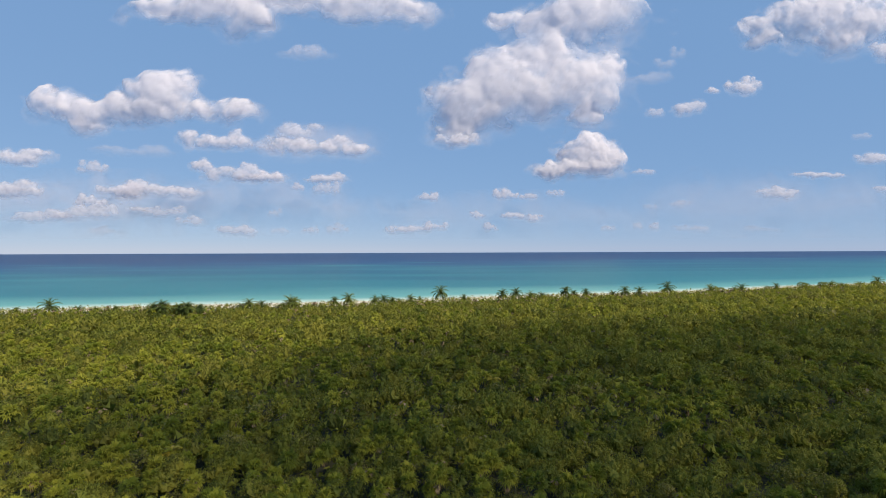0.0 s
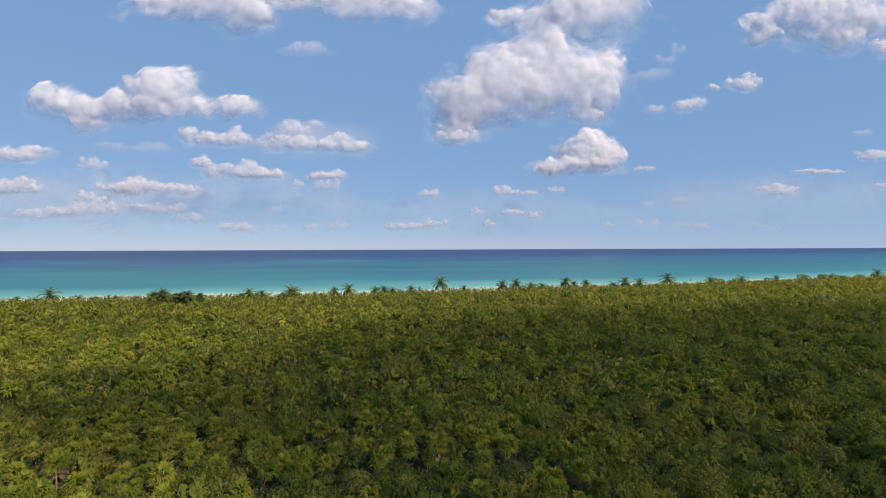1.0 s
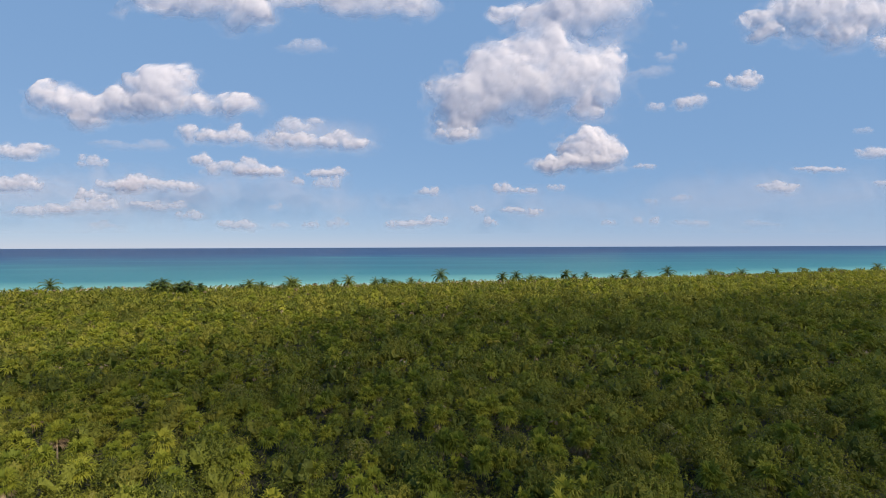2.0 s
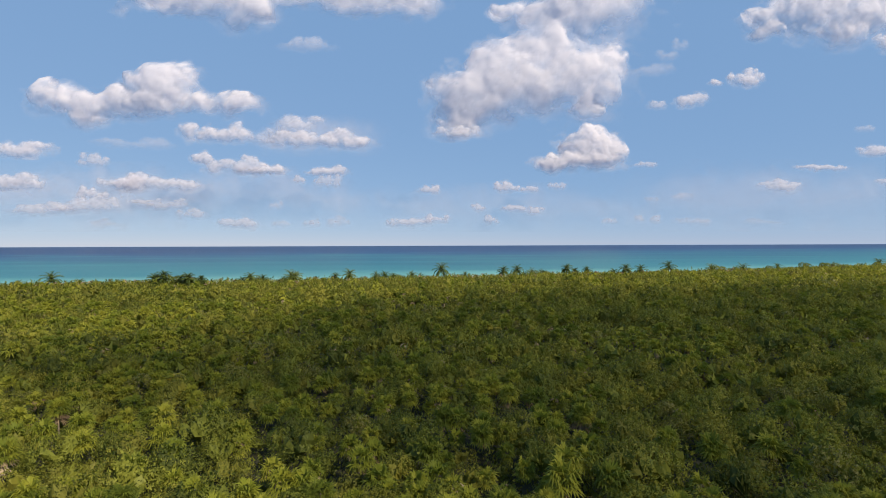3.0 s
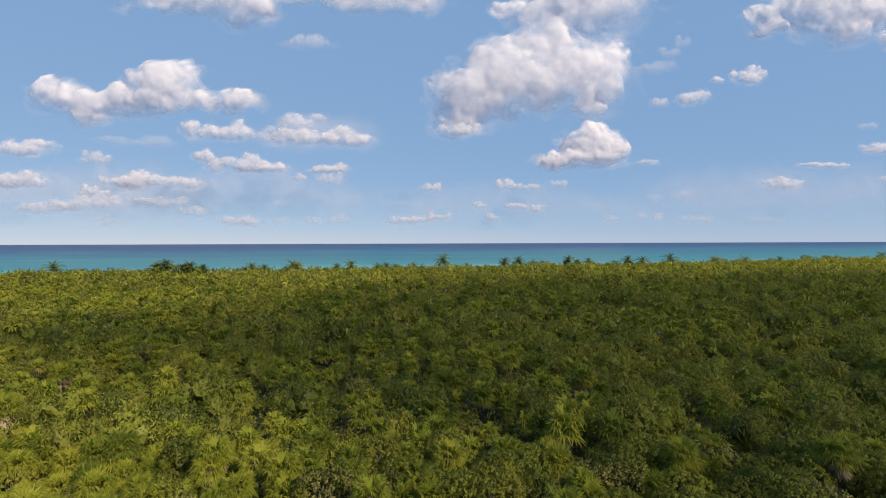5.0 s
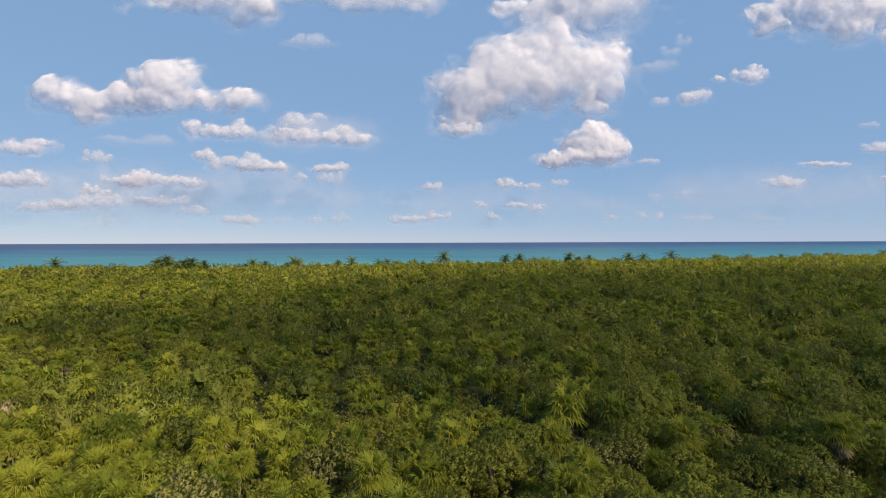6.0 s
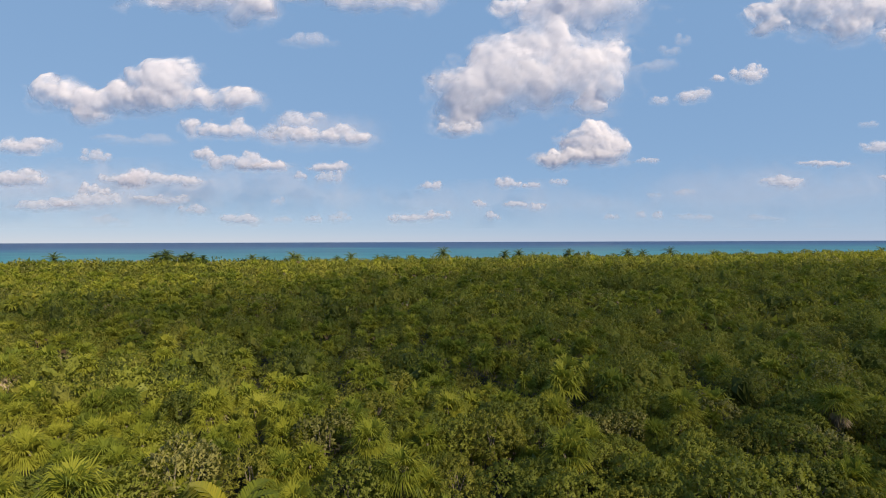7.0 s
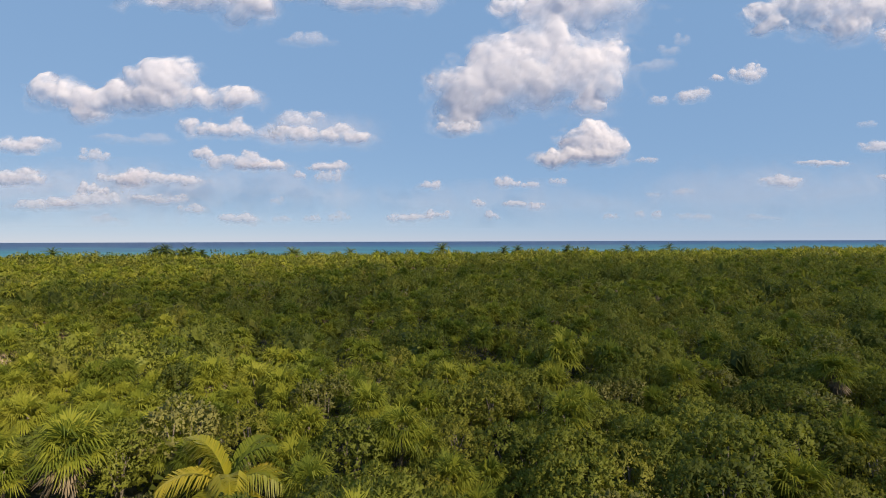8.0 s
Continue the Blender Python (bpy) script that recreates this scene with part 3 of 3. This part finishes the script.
def trunk_mesh(name, height, radius, lean, rng, rings=12):
    t = np.linspace(0, 1, rings)
    swell = 1 + 0.06 * np.sin(t * 40)
    spine = np.stack([lean * t**1.8, 0.15 * lean * np.sin(t * 3), height * t], 1)
    v, f = tube(name, spine, radius * (1.25 - 0.5 * t) * swell, 8)
    return mesh_of(name, v, f, (), True)


def empty_thing(name, m, label, category, group):
    ob = new(name)
    ob.empty_display_size = 0.3
    ob.matrix_world = m
    return tagged(ob, label, category, group)


def spread(cell, y0, y1, half, seed):
    """Jittered places over the wedge of land ahead: x, y and a random number each."""
    rng = np.random.default_rng(seed)
    xs, ys = np.meshgrid(np.arange(-460, 520, cell), np.arange(y0, y1, cell))
    xs = xs + (np.arange(len(ys))[:, None] % 2) * cell / 2
    x = (xs + rng.uniform(-.42, .42, xs.shape) * cell).ravel()
    y = (ys + rng.uniform(-.42, .42, ys.shape) * cell).ravel()
    inland = waterline(x) - y
    ok = (np.abs(x) < half * np.maximum(y, 0) + 6) & (inland > 60 + 5 * fbm(x / 12, y / 12, 8, 2))
    return x[ok], y[ok], rng.uniform(0, 1, ok.sum())


def grove(name, templates, x, y, scale, material, rng, label, category, sink=0.0):
    """Plants past counting, joined: each a turned and scaled copy of one of the templates."""
    pick = rng.integers(0, len(templates), len(x))
    turn = rng.uniform(0, 2 * np.pi, len(x))
    ground = land_height(x, y) - sink
    plant = rng.uniform(0, 1, len(x))
    tall = 1.06 * scale * rng.uniform(0.85, 1.15, len(x))
    quads, leaf, whole, normals = [], [], [], []
    for k, (q, tint, *facing) in enumerate(templates):
        i = np.flatnonzero(pick == k)
        c, s = np.cos(turn[i]), np.sin(turn[i])
        p = q.reshape(-1, 3)
        px = (p[None, :, 0] * c[:, None] - p[None, :, 1] * s[:, None]) * scale[i, None] + x[i, None]
        py = (p[None, :, 0] * s[:, None] + p[None, :, 1] * c[:, None]) * scale[i, None] + y[i, None]
        pz = p[None, :, 2] * tall[i, None] + ground[i, None]
        quads.append(np.stack([px, py, pz], 2).reshape(-1, q.shape[1], 3))
        for n in facing:
            nx = n[None, :, 0] * c[:, None] - n[None, :, 1] * s[:, None]
            ny = n[None, :, 0] * s[:, None] + n[None, :, 1] * c[:, None]
            normals.append(np.stack([nx, ny, np.broadcast_to(n[None, :, 2], nx.shape)], 2).reshape(-1, 3))
        leaf.append(np.tile(tint, len(i)))
        whole.append(np.repeat(plant[i], len(p)))
    me = quad_mesh(name, np.concatenate(quads), np.concatenate(leaf), np.concatenate(whole), np.concatenate(normals) if normals else None)
    return tagged(part(name, me, material), label, category, kind="stuff")


def edge_size(x, y):
    """Plants grow lower towards the dune."""
    return 0.55 + 0.45 * smooth(waterline(x) - y, 62, 125)


# single plants near the camera, by where they stand
LANDMARK_FANS = [(-14.4, 18.7, 1.15, 1), (-13.6, 22.4, 0.8, 1), (-7.6, 22.8, 0.95, 0), (5.8, 23.6, 1.1, 0), (22.5, 28.4, 1.0, 1), (18.2, 22.0, 1.1, 0), (12.6, 17.4, 1.0, 0),
                 (-33.5, 37.0, 1.05, 1), (13.2, 47.0, 1.1, 1), (-38.5, 48.8, 1.05, 1), (-2.0, 21.5, 1.0, 0), (9.5, 19.5, 0.9, 0), (-18.3, 19.5, 1.0, 0)]
LANDMARK_SHRUBS = [(-12.0, 22.0, 1.35, 3), (-6.5, 26.0, 1.25, 3), (10.4, 28.8, 1.1, 3), (11.3, 19.4, 1.3, 0), (14.0, 21.5, 1.2, 2), (2.5, 26.5, 1.25, 1)]  # the last: which kind
COCONUT_SPOT = (-8.3, 18.4)
GAPS = [(20.0, 32.0, 1.3), (6.8, 20.6, 1.6), (2.0, 23.0, 0.9), (-12.0, 19.2, 0.9), (-12.9, 16.1, 2.1), (-15.2, 16.6, 1.7), (-7.5, 16.4, 1.7), (-3.6, 18.6, 1.0), (30.5, 44.0, 1.5), (-21.5, 52.0, 1.4)]


def is_free(x, y, margin=1.1):
    ok = np.ones(len(x), bool)
    for px, py, *_ in LANDMARK_FANS:
        ok &= np.hypot(x - px, y - py) > margin
    for px, py, size, _ in LANDMARK_SHRUBS:
        ok &= np.hypot(x - px, y - py) > size * 0.95
    ok &= np.hypot(x - COCONUT_SPOT[0], y - COCONUT_SPOT[1]) > 2.0
    for px, py, r in GAPS:
        ok &= np.hypot(x - px, y - py) > r
    return ok


def build_shrubs():
    """Single leafy shrubs in the nearest stretch, and their stock of shapes."""
    kinds = []
    for k, (material, label) in enumerate(((GREEN, "dense green broad-leaved shrub in the scrub"), (OLIVE, "olive-green coastal shrub with small leaves"),
                                           (GREEN, "rounded dark green shrub in the scrub"), (DRY, "half-dry brownish shrub with sparse leaves"))):
        rng = np.random.default_rng(100 + k)
        quads, tint, normals = shrub_leaves((3400, 3600, 3400, 2300)[k], (0.14, 0.125, 0.135, 0.125)[k], 1.5, 2.9, rng, (7, 8, 6, 9)[k], (150, 170, 130, 100)[k], (0.48, 0.42, 0.5, 0.6)[k], 0.2)
        kinds.append((quad_mesh("crown", quads, tint, None, normals), stems_mesh("stems", 2.6, 1.2, rng), material, label))
    return kinds


def add_shrub(kind, x, y, scale, turn):
    crown, stems, material, label = kind
    z = float(land_height(np.array([x]), np.array([y]))[0])
    thing = empty_thing("shrub", pose(x, y, z - 0.05, 0, 0, turn) @ Matrix.Diagonal((scale, scale, 1.04 * scale, 1)), label, "shrub", "shrubs of the coastal scrub")
    part("trunk", stems, BARK, thing)
    part("crown", crown, material, thing)


def fan_kind(k):
    """Meshes of one shape of thatch palm: joined crowns for those deeper in the scrub, single leaves for the nearest."""
    height = (2.3, 2.7, 2.0)[k]
    live = [fan_leaves((32, 29, 34)[k], 24, 1.4, height + lift, np.random.default_rng(200 + k), 0.8, False, low, True) for lift, low in ((0.0, -0.45), (0.3, -0.25))]
    dead = fan_leaves(26, 12, 1.4, height + 0.2, np.random.default_rng(220 + k), 0.5, True, split=True)
    whole = [quad_mesh("crown", np.concatenate([q for q, _ in leaves]), np.concatenate([t for _, t in leaves])) for leaves in live]
    skirt = quad_mesh("dead_skirt", np.concatenate([q for q, _ in dead]), np.concatenate([t for _, t in dead]))
    single = [[quad_mesh("leaf", q, t) for q, t in leaves] for leaves in live]
    hanging = [quad_mesh("dead_leaf", q, t) for q, t in dead]
    return whole, skirt, single, hanging, trunk_mesh("trunk", height, 0.075, 0.12, np.random.default_rng(240 + k))


def add_fan_palm(kind, x, y, scale, turn, skirt, near=False):
    whole, dead, single, hanging, trunk = kind
    z = float(land_height(np.array([x]), np.array([y]))[0])
    label = "thatch palm with fan leaves and a hanging skirt of dead leaves" if skirt else "green thatch palm with fan-shaped leaves"
    thing = empty_thing("thatch_palm", pose(x, y, z - 0.05, 0, 0, turn) @ Matrix.Diagonal((scale, scale, 1.04 * scale, 1)), label, "palm", "thatch palms in the scrub")
    part("trunk", trunk, PALM_BARK, thing)
    if near:
        for me in single[1 if skirt else 0]:
            part("leaf", me, FAN, thing)
        for me in hanging if skirt else ():
            part("dead_leaf", me, DEAD, thing, "dry tan hanging leaf")
    else:
        part("crown", whole[1 if skirt else 0], FAN, thing)
        if skirt:
            part("dead_skirt", dead, DEAD, thing, "dry tan hanging leaves")


SHRUBS, FANS = build_shrubs(), [fan_kind(k) for k in range(3)]
pick = random.Random(11)
for i, (x, y, scale, skirt) in enumerate(LANDMARK_FANS):
    add_fan_palm(FANS[i % 3], x, y, scale * 1.1, 70 * i, skirt, True)
for i, (x, y, scale, k) in enumerate(LANDMARK_SHRUBS):
    add_shrub(SHRUBS[k], x, y, scale, 110 * i)
x, y, dice = spread(1.9, 12.5, 32.0, 0.94, 21)
free = is_free(x, y)
x, y, dice = x[free], y[free], dice[free]
palmy = 0.36 + 0.26 * smooth(-x, -2, 10) + 0.5 * fbm(x / 9, y / 9, 15, 3)
near_palm = dice < palmy
for px, py, palm in zip(x, y, near_palm):
    if palm:
        add_fan_palm(FANS[pick.randrange(3)], px, py, pick.uniform(0.78, 1.12), pick.uniform(0, 360), pick.random() < 0.05, py < 22)
    else:
        # fewer olive shrubs on the right: its shade is put into the colour mix
        add_shrub(SHRUBS[pick.choices(range(4), (4, 3 if px < 0 else 1, 3, 1))[0]], px, py, pick.uniform(0.75, 1.2), pick.uniform(0, 360))


def add_coconut_palm(x, y, top, radius, m_rng, label, group):
    z = float(land_height(np.array([x]), np.array([y]))[0])
    height = max(top - 0.95 * radius - z, 1.0)
    thing = empty_thing("coconut_palm", pose(x, y, z - 0.05, 0, 0, m_rng.uniform(0, 360)), label, "palm", group)
    lean = m_rng.uniform(-0.5, 0.5)
    part("trunk", trunk_mesh("trunk", height, 0.13, lean, m_rng), PALM_BARK, thing)
    quads, tint = coconut_leaves(32, 14, radius * 1.35, 0.0, m_rng, 0.30)
    part("crown", quad_mesh("crown", quads + (lean, 0.02, height), tint), COCO, thing)


# tall rounded bushes that break the line of the scrub by the beach
for px, inland, scale in ((-91, 86, 1.7), (-95, 85, 2.0), (-100, 86, 2.1), (-105, 83, 1.6), (44, 62, 1.25), (147, 60, 1.5), (152, 58, 1.3), (186, 58, 1.2), (212, 60, 1.6), (217, 58, 1.4), (228, 60, 1.5), (233, 58, 1.4), (240, 60, 1.3), (276, 58, 1.4)):
    add_shrub(SHRUBS[1 if px < 0 else 2], px, float(waterline(px)) - inland, scale, 40 * scale * px)

# coconut palms along the beach: x, metres inland, height of the top, crown radius
BEACH_WEST = [(-168, 55, 6.2, 1.5), (-154, 60, 9.8, 3.3), (-144, 60, 6.9, 2.4), (-138, 60, 5.9, 1.6), (-131, 60, 6.1, 1.3), (-101, 90, 10.0, 2.3), (-97, 92, 11.0, 2.5), (-94, 88, 9.3, 2.0), (-90, 90, 10.2, 2.4), (-87, 88, 9.0, 1.6), (-82, 66, 7.0, 2.3), (-79, 66, 8.7, 2.5), (-74, 66, 7.9, 2.3), (-63, 66, 9.7, 3.3), (-62, 62, 8.8, 2.4), (-49, 50, 7.3, 2.1), (-43, 50, 8.7, 2.8), (-31, 52, 7.5, 2.3), (-27, 52, 7.7, 2.6), (-23, 52, 6.8, 2.4), (-20, 52, 5.9, 2.1), (-15, 52, 7.4, 2.4), (-11, 52, 5.9, 2.4)]
BEACH_EAST = [(-1, 50, 11.1, 3.5), (10, 50, 5.4, 2.5), (28, 62, 9.5, 2.7), (35, 62, 9.8, 2.9), (42, 62, 8.0, 3.0), (48, 60, 7.4, 2.5), (61, 60, 10.1, 2.8), (65, 60, 7.8, 2.0), (72, 60, 8.4, 2.5), (86, 60, 7.2, 2.6), (91, 65, 9.7, 2.8), (99, 65, 9.3, 3.1), (120, 50, 5.8, 2.5), (125, 46, 10.3, 3.8), (150, 50, 8.4, 3.2), (166, 50, 6.4, 2.6), (173, 50, 8.1, 3.6), (200, 50, 7.4, 3.1), (247, 50, 7.3, 3.2), (257, 50, 5.2, 2.5), (272, 50, 5.1, 2.9), (300, 40, 8.7, 3.5)]
beach = np.random.default_rng(33)
for px, inland, top, radius in BEACH_WEST + BEACH_EAST:
    add_coconut_palm(px, float(waterline(px)) - inland, top, radius, beach, "green coconut palm rising above the scrub by the beach", "coconut palms along the beach")


def build_young_coconut(x, y):
    z = float(land_height(np.array([x]), np.array([y]))[0])
    thing = empty_thing("coconut_palm", pose(x, y, z, 0, 0, 20), "young coconut palm with yellowing arched fronds", "palm", "young coconut palms in the scrub")
    rng = np.random.default_rng(44)
    part("trunk", trunk_mesh("trunk", 1.75, 0.13, 0.1, rng), PALM_BARK, thing)
    for i in range(13):
        rise = np.interp(i / 12, [0, 1], [1.5, 0.4])
        quads = turned(frond(rng.uniform(2.7, 3.4), 60, rise, rng, 0.72, 0.062, rng.uniform(1.2, 1.8), (0.35, 0.75)), 2.399 * i, (0.1, 0, 1.75))
        part("frond", quad_mesh("frond", quads, np.repeat(rng.uniform(0, 1, len(quads)), 4)), FAN if i in (0, 3, 6, 9) else GOLD, thing)

    return thing


young = build_young_coconut(*COCONUT_SPOT)
# smaller ones deeper in the scrub
for px, py, size, turn in ((8.9, 89.8, 0.62, 30), (54.0, 79.0, 0.5, 100), (-33.0, 60.0, 0.5, 200)):
    z = float(land_height(np.array([px]), np.array([py]))[0])
    copy_thing(young, pose(px, py, z + 1.9, 0, 0, turn) @ Matrix.Diagonal((size, size, size, 1)))

# ---- the scrub past counting ----
rng = np.random.default_rng(77)
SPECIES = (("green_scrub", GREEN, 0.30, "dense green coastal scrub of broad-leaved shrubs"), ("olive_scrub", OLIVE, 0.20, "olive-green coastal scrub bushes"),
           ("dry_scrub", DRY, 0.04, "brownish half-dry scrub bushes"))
bands = ((32.0, 70.0, 2.25, 0.97, 950, 0.145, 80, (8, 18)), (70.0, 125.0, 2.5, 1.04, 380, 0.23, 48, (6, 13)), (125.0, 420.0, 3.3, 1.25, 190, 0.38, 28, (4, 9)))
for rank, (y0, y1, cell, grow, leaves, leaf, clumps, core) in enumerate(bands):
    x, y, dice = spread(cell, y0, y1, 0.94, 300 + rank)
    free = is_free(x, y)
    x, y, dice = x[free], y[free], dice[free]
    # pushed towards the darker green on the right, colouring in the shade there
    patch = np.clip(dice + 0.3 * fbm(x / 16, y / 16, 50, 3) + 0.55 * fbm(x / 6.5, y / 6.5, 51, 2) - (0.2, 0.16, 0.0)[rank] * smooth(x, -8, 30) + (0.18, 0.12, 0.0)[rank] * smooth(-x, 5, 30), 0, 0.999)
    start, uneven = 0.0, (0.42, 0.42, 0.28)[rank]
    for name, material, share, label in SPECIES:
        share *= ((1.0, 1.0, 1.0), (1.0, 1.2, 1.0), (1.15, 2.0, 0.8))[rank][SPECIES.index((name, material, share, label))]  # more of the brighter olive towards the beach, painting in the sunlit far strip
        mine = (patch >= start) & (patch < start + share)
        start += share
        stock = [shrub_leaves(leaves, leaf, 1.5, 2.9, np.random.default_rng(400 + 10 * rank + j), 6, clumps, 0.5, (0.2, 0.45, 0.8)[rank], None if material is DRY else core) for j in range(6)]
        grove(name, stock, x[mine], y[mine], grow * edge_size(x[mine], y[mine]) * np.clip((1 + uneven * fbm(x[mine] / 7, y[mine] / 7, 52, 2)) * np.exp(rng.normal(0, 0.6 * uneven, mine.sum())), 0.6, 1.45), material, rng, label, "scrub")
    mine = patch >= start
    stock = [fan_leaves((22, 16, 10)[rank], (11, 7, 5)[rank], 1.5, (2.6, 2.8, 2.8)[rank], np.random.default_rng(500 + 10 * rank + j), (0.85, 0.85, 0.85)[rank]) for j in range(5)]
    grove("palm_scrub", stock, x[mine], y[mine], grow * edge_size(x[mine], y[mine]) * rng.uniform(0.75, 1.15, mine.sum()), FAN, rng, "thatch palms mixed through the coastal scrub", "scrub")
    dead = mine & (dice > (0.84, 0.72, 0.72)[rank])
    stock = [fan_leaves((8, 6, 5)[rank], (6, 5, 3)[rank], 1.3, 2.55, np.random.default_rng(600 + j), 0.6, True) for j in range(3)]
    grove("dead_palm_leaves", stock, x[dead], y[dead], grow * np.ones(dead.sum()), DEAD, rng, "dry hanging palm leaves among the scrub", "scrub")
# low growth beneath the shrubs, which hides the ground
x, y, dice = spread(2.0, -14.0, 60.0, 0.92, 320)
stock = [shrub_leaves(50, 0.3, 1.05, 1.0, np.random.default_rng(720 + j), 5, 10, 0.55) for j in range(5)]
grove("undergrowth", stock, x, y, rng.uniform(0.8, 1.3, len(x)), GREEN, rng, "low green undergrowth beneath the scrub", "scrub")
x, y, dice = spread(3.0, 60.0, 420.0, 0.93, 330)
stock = [shrub_leaves(22, 0.7, 1.5, 1.2, np.random.default_rng(740 + j), 5, 9, 0.6, 0.5) for j in range(5)]
grove("undergrowth", stock, x, y, rng.uniform(0.9, 1.4, len(x)), GREEN, rng, "low green undergrowth beneath the scrub", "scrub")
# under and beside the camera
x, y, dice = spread(2.3, -14.0, 12.5, 0.98, 310)
stock = [shrub_leaves(1500, 0.15, 1.5, 2.9, np.random.default_rng(700 + j), 7, 80, 0.4, 0.2) for j in range(4)]
grove("green_scrub", stock, x, y, rng.uniform(0.8, 1.2, len(x)), GREEN, rng, "green coastal scrub", "scrub")
# low growth on the dune behind the beach
xs, ys = np.meshgrid(np.arange(-230, 360, 3.0), np.arange(16, 60, 2.6))
x = (xs + rng.uniform(-1, 1, xs.shape)).ravel()
y = waterline(x) - (ys + rng.uniform(-1, 1, xs.shape)).ravel()
keep = rng.uniform(0, 1, len(x)) < smooth(waterline(x) - y, 15, 32) * 0.9
stock = [shrub_leaves(26, 0.62, 1.7, 2.0, np.random.default_rng(800 + j), 4) for j in range(4)]
grove("dune_scrub", stock, x[keep], y[keep], rng.uniform(0.4, 0.75, keep.sum()), OLIVE, rng, "low olive dune plants behind the beach", "scrub")
